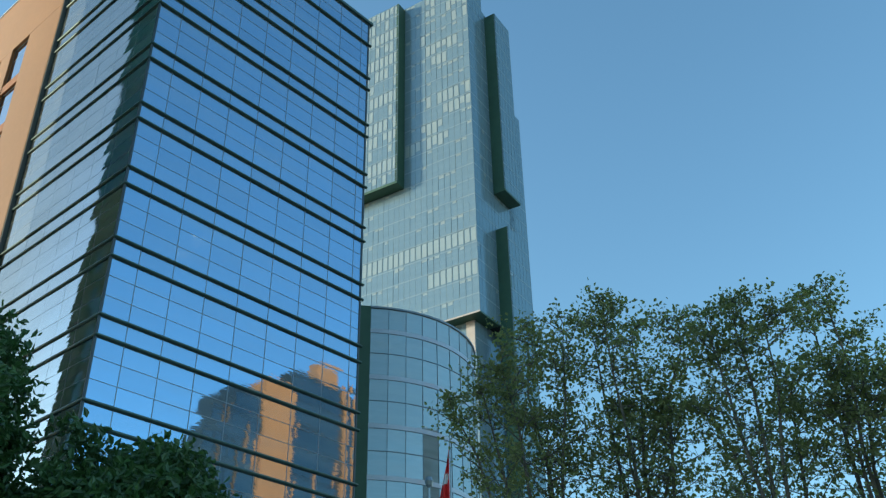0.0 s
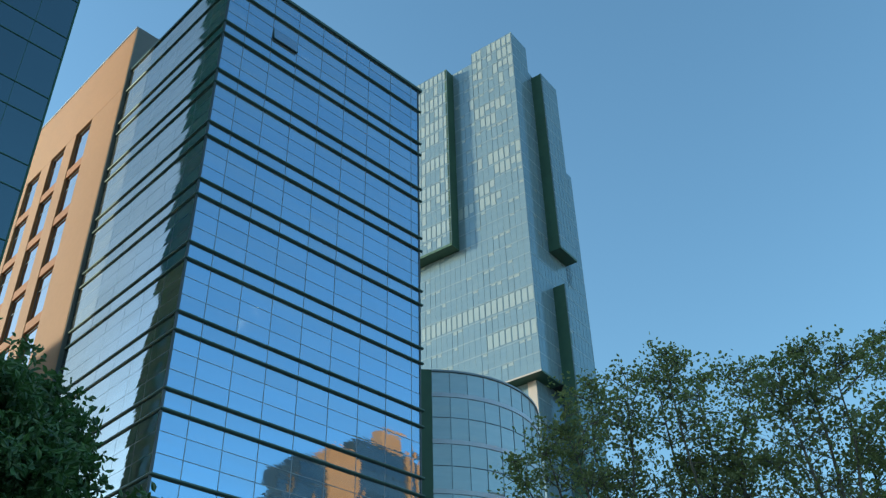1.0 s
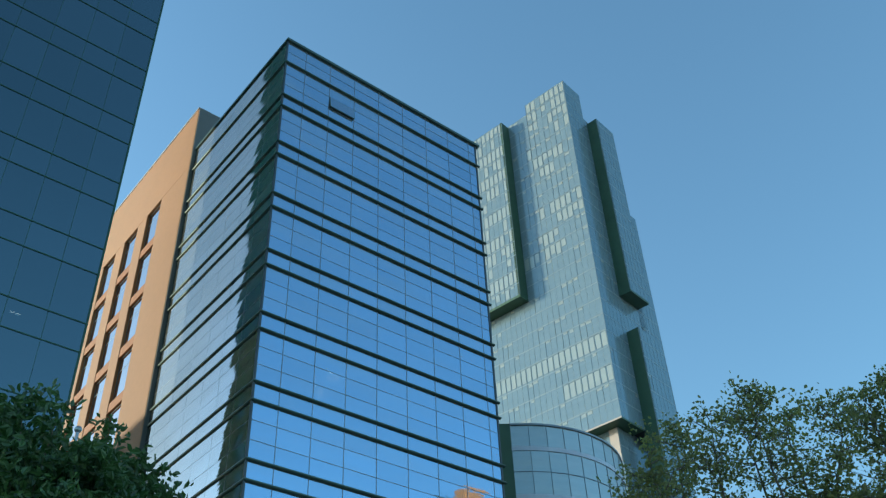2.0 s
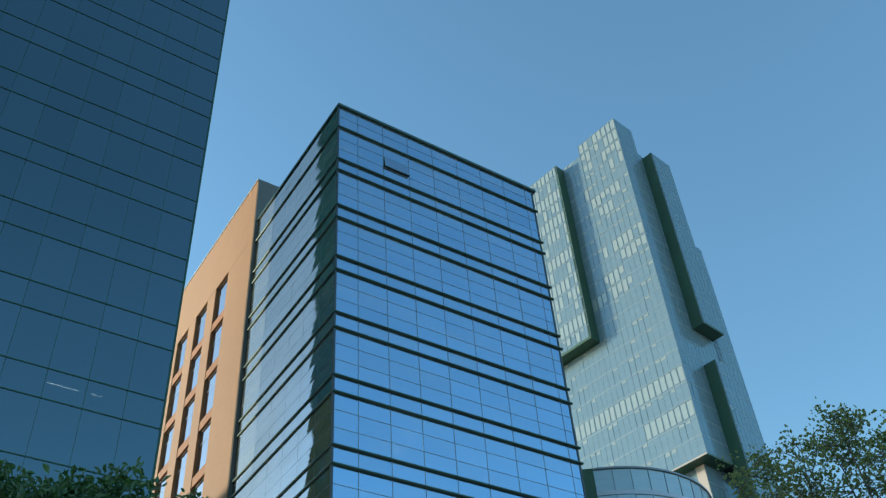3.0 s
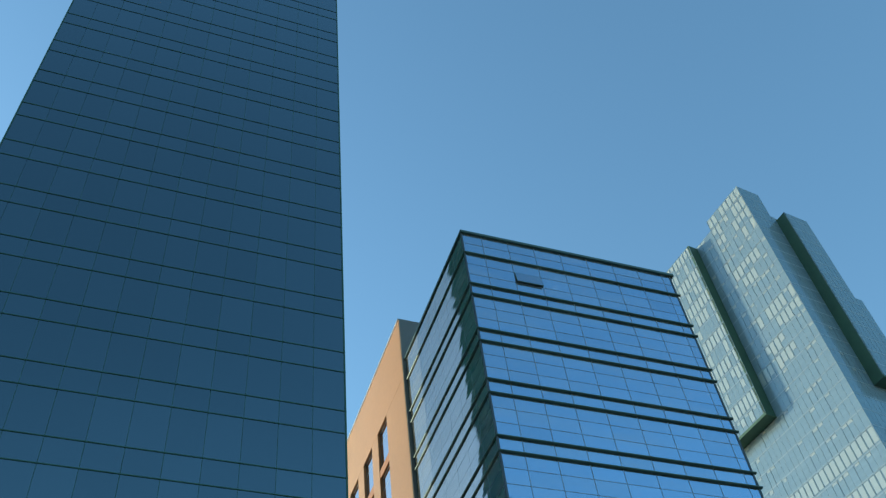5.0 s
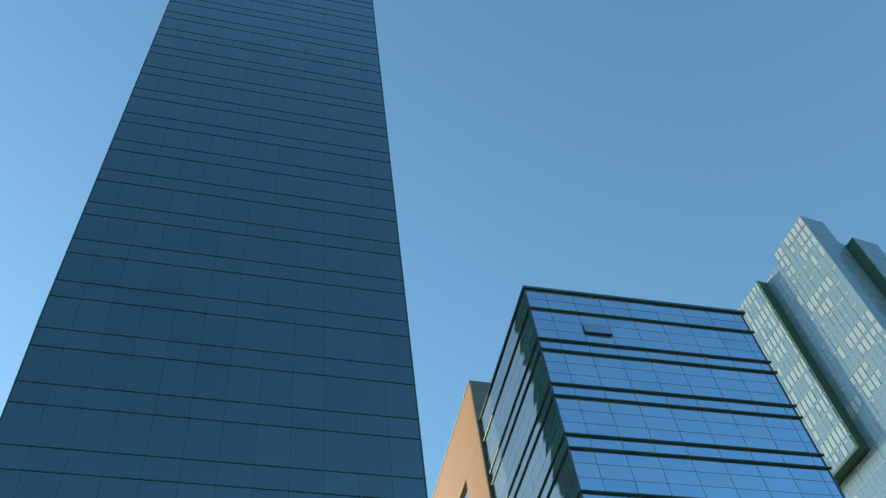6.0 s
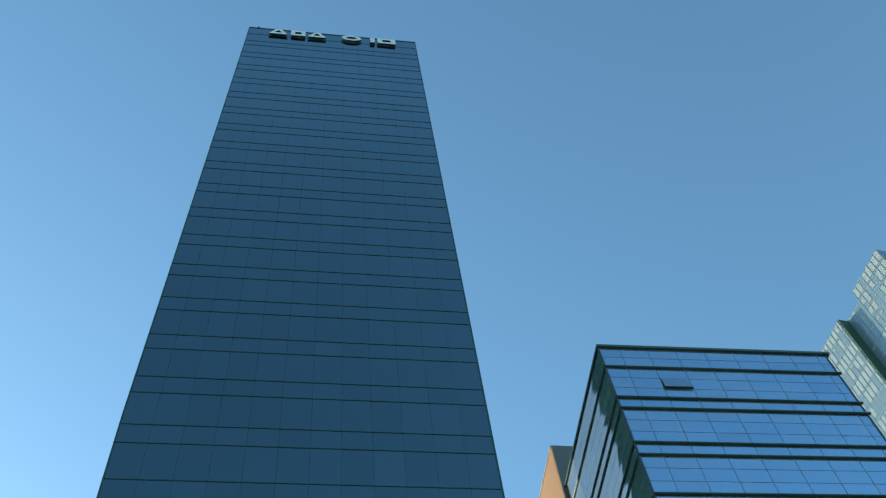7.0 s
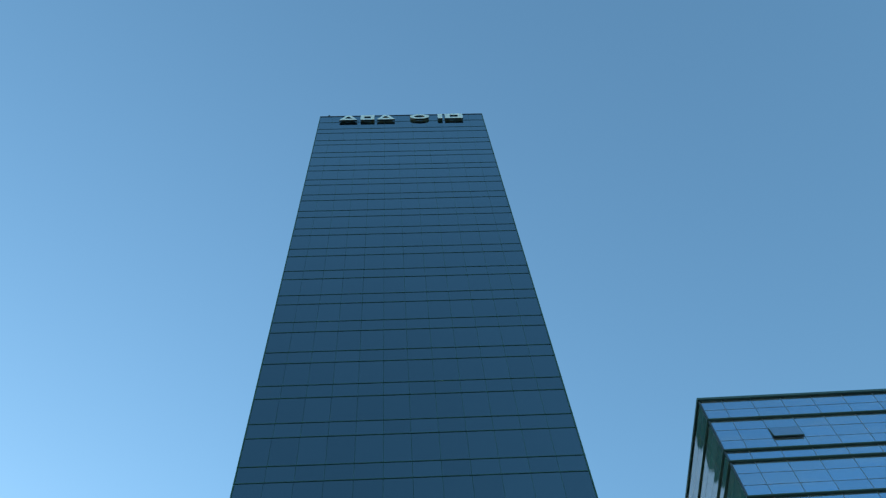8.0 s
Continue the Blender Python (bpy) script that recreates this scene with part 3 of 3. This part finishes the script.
# ---- the round glass building ----
def round_building():
    cx, cy, R, top = 54.34, 55.54, 9.83, 37.8
    o = thing("round_building", cx, cy, 0, 0, "rounded grey-blue glass building with pale floor bands", "building")
    a0, step, n = 228.0, 8.55, 17
    part("core", tube(bmesh.new(), [Vector((0, 0, z)) for z in (0, 20, top - 0.6)], [R - 0.25] * 3, 48), M_CORE, o)
    part("roof", tube(bmesh.new(), [Vector((0, 0, top - 0.59)), Vector((0, 0, top - 0.5)), Vector((0, 0, top - 0.4))], [R - 0.25] * 3, 48), M_ROOF, o)
    d = Vector((math.cos(radians(a0)), math.sin(radians(a0)), 0))
    side = Vector((-0.80, 0.60, 0))
    end = bmesh.new()
    p, q = d * (R + 0.05), d * (R + 0.05) + side * 3.0
    vs = [end.verts.new(v) for z in (0, top + 0.1) for v in (Vector((p.x, p.y, z)), Vector((q.x, q.y, z)), Vector((q.x + 0.4, q.y + 0.4, z)), Vector((p.x + 0.4, p.y + 0.4, z)))]
    for f in ((0, 1, 5, 4), (1, 2, 6, 5), (2, 3, 7, 6), (3, 0, 4, 7), (4, 5, 6, 7)):
        end.faces.new([vs[i] for i in f])
    part("end_wall", end, M_SHADE, o, "dark green metal end wall")

    def ring(r, z0, z1, t):
        bm = bmesh.new()
        m = n * 3
        cols = []
        for k in range(m + 1):
            a = radians(a0 + step * n * k / m)
            c, s = math.cos(a), math.sin(a)
            cols.append([bm.verts.new((c * (r + e), s * (r + e), z)) for e, z in ((0, z0), (t, z0), (t, z1), (0, z1))])
        for u, v in zip(cols, cols[1:]):
            for i in range(4):
                bm.faces.new((u[i], v[i], v[(i + 1) % 4], u[(i + 1) % 4]))
        bm.faces.new(cols[0][::-1]), bm.faces.new(cols[-1])
        return bm
    part("coping", ring(R - 0.1, top - 0.06, top + 0.1, 0.2), M_MULLION, o)
    z = 35.9
    rows = [(35.9, top - 0.06)]
    while z > 2:
        part("band", ring(R - 0.02, z - 0.36, z, 0.07), M_PALE, o)
        part("transom", ring(R - 0.03, z - 2.14, z - 2.09, 0.06), M_MULLION, o)
        rows += [(z - 2.09, z - 0.36), (z - 3.98, z - 2.14)]
        z -= 3.98
    chord = 2 * R * math.sin(radians(step / 2))
    for j in range(n):
        a = a0 + (j + 0.5) * step
        r = R * math.cos(radians(step / 2))
        for q0, q1 in rows:
            if q0 > 10:
                pane(chord - 0.03, q1 - q0 - 0.01, M_ROUND, o, pose(r * math.cos(radians(a)), r * math.sin(radians(a)), (q0 + q1) / 2, 0, 0, a + 90), 0.25)
        b = radians(a0 + j * step)
        part("mullion", boxes((-0.014, -0.04, 0, 0.014, 0.04, top - 0.06)), M_MULLION, o, "", pose(R * math.cos(b), R * math.sin(b), 0, 0, 0, math.degrees(b) + 90))
    return o


# ---- buildings across the street, seen in the mirror glass ----
def opposite_block():
    o = thing("opposite_block", 80, -30, 0, 0, "stepped orange and dark glass block across the street", "building")
    Y = -30.0
    k = (34.9 * 2 - Y) / 34.9
    def tall(x0, x1, z, mat, name, dy=0.0):
        a, b, h = x0 * k - 80, x1 * k - 80, 1.6 + (z - 1.6) * k
        part(name, boxes((a, -3, 0, b, dy, h)), mat, o)
        return a, b, h
    for x0, x1, z in ((23.9, 24.5, 17.6), (24.5, 25.4, 19.3), (25.4, 27.2, 20.2)):
        a, b, h = tall(x0, x1, z, M_GREY, "wing")
        q = 0
        while q < h - 3.2:
            part("window_band", boxes((a + 0.1, 0.003, q + 0.35, b - 0.1, 0.08, q + 3.5)), M_OPPOSITE, o)
            q += 3.6
    tall(27.15, 28.95, 20.8, M_ORANGE_SUNLIT, "orange_slab", 0.6)
    a, b, h = tall(28.95, 33.4, 21.9, M_CORE, "glass_block")
    q = 0
    while q < h - 3.5:
        part("window_band", boxes((a + 0.1, 0.003, q + 0.15, b - 0.1, 0.1, q + 3.6)), M_OPPOSITE, o)
        q += 3.7
    tall(31.0, 32.5, 23.1, M_ORANGE_SUNLIT, "penthouse", -0.5)
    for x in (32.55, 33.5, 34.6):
        tall(x, x + 0.14, 21.9, M_ORANGE_SUNLIT, "orange_pilaster", 0.7)
    tall(33.68, 35.6, 21.6, M_GREY, "wing")
    # narrow orange strips stand for an orange building's reflection in the dark glass
    pick = random.Random(12)
    for x in (24.7, 25.1, 25.9, 26.4, 26.9, 29.3, 30.6, 32.1):
        z = pick.uniform(6, 12)
        while z < 50:
            h = pick.uniform(2.5, 7)
            part("orange_reflection_strip", boxes((x * k - 80, 0.08, z, x * k - 80 + 0.3, 0.24, min(z + h, 52))), M_ORANGE_SUNLIT, o)
            z += h + pick.uniform(3, 12)
    return o


# ---- unseen city block on the sunny side, set for the shadow it casts ----
def city_block(x0, y0, x1, y1, h):
    o = thing("city_block", (x0 + x1) / 2, (y0 + y1) / 2, 0, 0, "unseen plain grey rendered city block that shades the orange block's foot", "building", "city blocks")
    hx, hy = (x1 - x0) / 2, (y1 - y0) / 2
    part("wall", boxes((-hx, -hy, 0, hx, hy, h)), M_GREY, o)
    part("roof", boxes((-hx - 0.2, -hy - 0.2, h, hx + 0.2, hy + 0.2, h + 0.4)), M_ROOF, o)
    return o


# ---- trees ----
def leaf_cloud(name, centres, per, spread, size, mat, parent, seed, fold=0.25, wide=0.27):
    """Many small folded leaves round the given twig ends."""
    g = np.random.default_rng(seed)
    c = np.repeat(np.array(centres), per, axis=0)
    n = len(c)
    off = g.normal(size=(n, 3))
    off /= np.linalg.norm(off, axis=1)[:, None] + 1e-9
    off *= (g.random(n) ** 0.45)[:, None] * spread
    c = c + off * np.array([1, 1, 0.8])
    d = g.normal(size=(n, 3)); d[:, 2] -= 0.35
    d /= np.linalg.norm(d, axis=1)[:, None]
    s = np.cross(d, g.normal(size=(n, 3)))
    s /= np.linalg.norm(s, axis=1)[:, None]
    up = np.cross(s, d)
    L = (size * (0.65 + 0.7 * g.random(n)))[:, None]
    W = L * wide
    v = np.stack([c, c + d * L * 0.40 + s * W + up * W * fold, c + d * L * 0.75 + s * W * 0.7 + up * W * fold, c + d * L - up * L * 0.10, c + d * L * 0.75 - s * W * 0.7 + up * W * fold, c + d * L * 0.40 - s * W + up * W * fold], axis=1).reshape(-1, 3)
    base = np.arange(n)[:, None] * 6
    f = np.concatenate([base + np.array([[0, 1, 2, 3]]), base + np.array([[0, 3, 4, 5]])]).astype(int)
    me = bpy.data.meshes.new(name)
    me.from_pydata(v.tolist(), [], f.tolist())
    me.materials.append(mat)
    ob = new(name, me)
    ob.parent = parent
    return ob


def evergreen(x, y, h, rx, seed, label, lean=0.0):
    """A dense round-headed tree: stems, twigs to the skin of the crown, broad leaves all over it."""
    r = random.Random(seed)
    o = thing("evergreen_tree", x, y, 0, 0, label, "tree", "evergreen trees")
    rz = h * 0.36
    zc = h - rz
    bm = bmesh.new()
    fork = Vector((0.05, 0.0, h * 0.28))
    tube(bm, [Vector((0, 0, -0.05)), Vector((0.04, 0.02, h * 0.15)), fork], [0.14, 0.11, 0.09], 8)
    hubs = []
    for k in range(6):
        a = k * 1.05 + r.random() * 0.5
        hub = Vector((math.cos(a) * rx * 0.45, math.sin(a) * rx * 0.45, zc + r.uniform(-0.3, 0.5) * rz))
        tube(bm, [fork, fork.lerp(hub, 0.5) + Vector((0, 0, 0.1)), hub], [0.06, 0.045, 0.025], 6)
        hubs.append(hub)
    ends = []
    bumps = [(r.uniform(0, 6.28), r.uniform(-0.3, 1.2), r.uniform(-0.16, 0.14)) for _ in range(22)]
    for i in range(620):
        a, e = r.uniform(0, 2 * math.pi), math.asin(r.uniform(-0.75, 1.0))
        rad = r.uniform(0.62, 1.0)
        for ba, be, amt in bumps:
            near = math.cos(a - ba) * math.cos(e) * math.cos(be) + math.sin(e) * math.sin(be)
            if near > 0.9:
                rad *= 1 + amt * (near - 0.9) * 10
        p = Vector((math.cos(a) * math.cos(e) * rx * rad + lean * max(0, math.sin(e)), math.sin(a) * math.cos(e) * rx * rad, zc + math.sin(e) * rz * rad))
        ends.append(p)
        if i % 4 == 0:
            hub = min(hubs, key=lambda q: (q - p).length)
            tube(bm, [hub, hub.lerp(p, 0.6), p], [0.014, 0.009, 0.003], 4)
    # a few shoots that stand out of the crown
    for i in range(14):
        p = ends[r.randrange(len(ends))]
        q = p + (p - Vector((0, 0, zc))).normalized() * r.uniform(0.18, 0.42)
        tube(bm, [p, q], [0.006, 0.002], 3)
        ends.append(q)
    part("trunk", bm, M_BARK, o, "dark branching stems")
    tagged(leaf_cloud("crown", ends, 62, 0.24, 0.108, M_LEAF_BIG, o, seed, 0.35), "glossy broad dark green leaves")
    return o


def street_tree(az, d, stems, seed):
    """A slender tree with several upright stems; stems: bearing, rise of the tip to the distance, half-width of its spray."""
    r = random.Random(seed)
    x, y = polar(az, d)
    o = thing("street_tree", x, y, 0, 0, "slender street tree with small dark green leaves", "tree", "street trees")
    bm = bmesh.new()
    fork = Vector((r.uniform(-0.1, 0.1), r.uniform(-0.1, 0.1), 3.6))
    tube(bm, [Vector((0, 0, -0.05)), Vector((0.05, 0.03, 1.8)), fork], [0.16, 0.13, 0.11], 9)
    ends = []
    for sa, rise, rad in stems:
        dd = d + r.uniform(-0.9, 0.9)
        tx, ty = polar(sa, dd)
        tip = Vector((tx - x, ty - y, 1.6 + rise * dd - 0.12))
        pts = [fork]
        for k in (0.25, 0.5, 0.72, 0.88, 1.0):
            p = fork.lerp(tip, k)
            p.z += 0.5 * math.sin(k * math.pi) * 1.2
            if k < 1:
                p += Vector((r.uniform(-.14, .14), r.uniform(-.14, .14), 0))
            pts.append(p)
        tube(bm, pts, [0.075, 0.058, 0.042, 0.028, 0.016, 0.005], 6)
        for i in range(int(64 * rad)):
            k = 0.4 + 4.6 * r.random()
            j = min(int(k), 4)
            p = pts[j].lerp(pts[j + 1], k - j)
            a = r.uniform(0, 2 * math.pi)
            out = rad * r.uniform(0.3, 2.0) * (1.5 - 0.23 * k)
            q = p + Vector((math.cos(a) * out, math.sin(a) * out, out * r.uniform(0.1, 0.8)))
            q.z = min(q.z, tip.z + 0.02)
            m = p.lerp(q, 0.55) + Vector((0, 0, -0.06 * out))
            tube(bm, [p, m, q], [0.016, 0.010, 0.003], 4)
            ends += [q, p.lerp(q, 0.8)]
            for _ in range(4):
                a2 = r.uniform(0, 2 * math.pi)
                e = m.lerp(q, r.uniform(-0.2, 0.8)) + Vector((math.cos(a2), math.sin(a2), r.uniform(-0.35, 0.6))) * (0.18 + out * 0.35)
                e.z = min(e.z, tip.z)
                tube(bm, [m, e], [0.006, 0.002], 3)
                ends.append(e)
        ends.append(tip)
    part("trunk", bm, M_BARK, o, "dark branching stems")
    tagged(leaf_cloud("crown", ends, 6, 0.22, 0.104, M_LEAF, o, seed, 0.3, 0.33), "many small dark green leaves")
    return o


def polar(az, d):
    return -math.sin(radians(az - 49.8)) * d, math.cos(radians(az - 49.8)) * d


def flagpole(az, d, top, drop):
    x, y = polar(az, d)
    o = thing("flagpole", x, y, 0, 0, "slim metal pole with a limp red flag", "flagpole", "flagpoles")
    part("pole", tube(bmesh.new(), [Vector((0, 0, 0)), Vector((0, 0, top / 2)), Vector((0, 0, top))], [0.07, 0.055, 0.03], 10), M_POLE, o)
    bm = bmesh.new()
    bmesh.ops.create_uvsphere(bm, u_segments=10, v_segments=8, radius=0.07, matrix=Matrix.Translation((0, 0, top + 0.05)))
    part("finial", bm, M_POLE, o)
    # the cloth hangs in folds from its upper corner
    bm = bmesh.new()
    nu, nv = 20, 26
    g = []
    vx, vy = polar(89.9, 1)
    for i in range(nu + 1):
        u = i / nu
        row = []
        for j in range(nv + 1):
            v = j / nv
            reach = 0.06 + (0.46 * min(1, v * 1.25)) * u
            fold = 0.16 * math.sin(u * 11 + v * 1.2) * (0.35 + 0.65 * u)
            z = top - 0.3 - v * drop - u * 0.15 * drop * (1 - v)
            row.append(bm.verts.new((vx * reach + -vy * fold, vy * reach + vx * fold, z)))
        g.append(row)
    for i in range(nu):
        for j in range(nv):
            f = bm.faces.new((g[i][j], g[i + 1][j], g[i + 1][j + 1], g[i][j + 1]))
            f.smooth = True
            u, v = (i + 0.5) / nu, (j + 0.5) / nv
            f.material_index = 1 if ((u - 0.55) / 0.42) ** 2 + ((v - 0.50) / 0.085) ** 2 < 1 else 0
    part("flag", bm, [M_RED, M_WHITE], o, "red cloth with a white emblem")
    return o


def lamp_post():
    x, y = polar(1.25, 34)
    o = thing("lamp_post", x, y, 0, 0, "slim grey lamp post with a flat round head", "street lamp")
    part("post", tube(bmesh.new(), [Vector((0, 0, 0)), Vector((0, 0, 6)), Vector((0, 0, 12.35))], [0.07, 0.06, 0.045], 10), M_POLE, o)
    part("head", tube(bmesh.new(), [Vector((0, 0, 12.3)), Vector((0, 0, 12.4)), Vector((0, 0, 12.55)), Vector((0, 0, 12.7))], [0.05, 0.12, 0.16, 0.10], 14), M_POLE, o)
    return o


def ceiling_lamp(x, y, z, rz, length, thick=0.016, mat=M_LAMP):
    o = thing("ceiling_lamp", x, y, z, rz, "bright tube lamp behind the glass", "lamp", "office lamps")
    part("tube", bevelled(boxes((-length / 2, -thick, -thick, length / 2, thick, thick)), thick * 0.3), mat, o)
    part("tray", boxes((-length / 2 - 0.02, -thick * 2, thick + 0.004, length / 2 + 0.02, thick * 2, thick + 0.04)), M_POLE, o)
    return o


office_block()
dark_tower()
orange_block()
far_tower()
round_building()
opposite_block()
# out of view; height set by the shadow line on the orange wall
city_block(-75, 60, -30, 130, 46)
flagpole(-0.1, 40, 16.6, 3.2)
flagpole(32.9, 17, 10.2, 0.9)
lamp_post()
STREET = ((-6.0, 22, ((0.0, 0.425, 0.5), (-1.8, 0.455, 0.55), (-3.6, 0.485, 0.8), (-5.5, 0.515, 0.8), (-8.0, 0.520, 0.9), (-6.5, 0.40, 1.0))),
          (-12.0, 23, ((-9.3, 0.515, 0.8), (-10.7, 0.541, 0.7), (-12.4, 0.505, 0.8), (-15.3, 0.503, 0.9), (-11.0, 0.40, 1.0), (-14.0, 0.41, 1.0))),
          (-19.0, 22, ((-17.3, 0.50, 0.8), (-18.9, 0.515, 0.8), (-20.7, 0.500, 0.8), (-16.3, 0.40, 1.0), (-21.8, 0.42, 0.9))),
          (-24.5, 22.5, ((-22.9, 0.500, 0.6), (-24.5, 0.513, 0.5), (-25.6, 0.455, 0.7), (-26.6, 0.40, 0.8), (-23.4, 0.42, 1.0))),
          (-30.0, 22, ((-28.2, 0.40, 0.9), (-29.8, 0.42, 0.9), (-31.5, 0.40, 0.9))))
for i, (az, d, stems) in enumerate(STREET):
    street_tree(az, d, stems, 20 + i)
for az, d, h, rx, seed in ((35.4, 11.5, 7.66, 2.15, 41), (43.5, 11.6, 7.52, 1.9, 42), (18.2, 11.0, 5.5, 1.42, 43), (31.0, 11.4, 7.35, 1.25, 44), (24.3, 11.4, 4.9, 0.95, 45)):
    x, y = polar(az, d)
    evergreen(x, y, h, rx, seed, "dense evergreen tree with glossy broad leaves")
# tube lamps in the offices
for x, z0 in ((1.92, 25.2), (-1.65, 25.1)):
    ceiling_lamp(x, 33.47 + 1.5, z0, 91, 2.3, 0.015, M_BRIGHT)
for x, length in ((5.92, 1.35), (7.36, 0.45)):
    ceiling_lamp(x, 33.47 + 2.6, 25.1, 1, length)
for x, z in ((-5.85, 58.9), (2.65, 52.6), (2.0, 51.4)):
    ceiling_lamp(x, 33.47 + 0.3, z, 91, 0.2, 0.035, M_BRIGHT)
ceiling_lamp(22.3, GY + 0.16, 26.85, 18, 0.42, 0.05, M_BRIGHT)
ceiling_lamp(21.45, GY + 0.16, 25.7, 18, 0.32, 0.05, M_BRIGHT)
ceiling_lamp(24.0, GY + 0.3, 45.9, 0, 0.1, 0.05, M_BRIGHT)
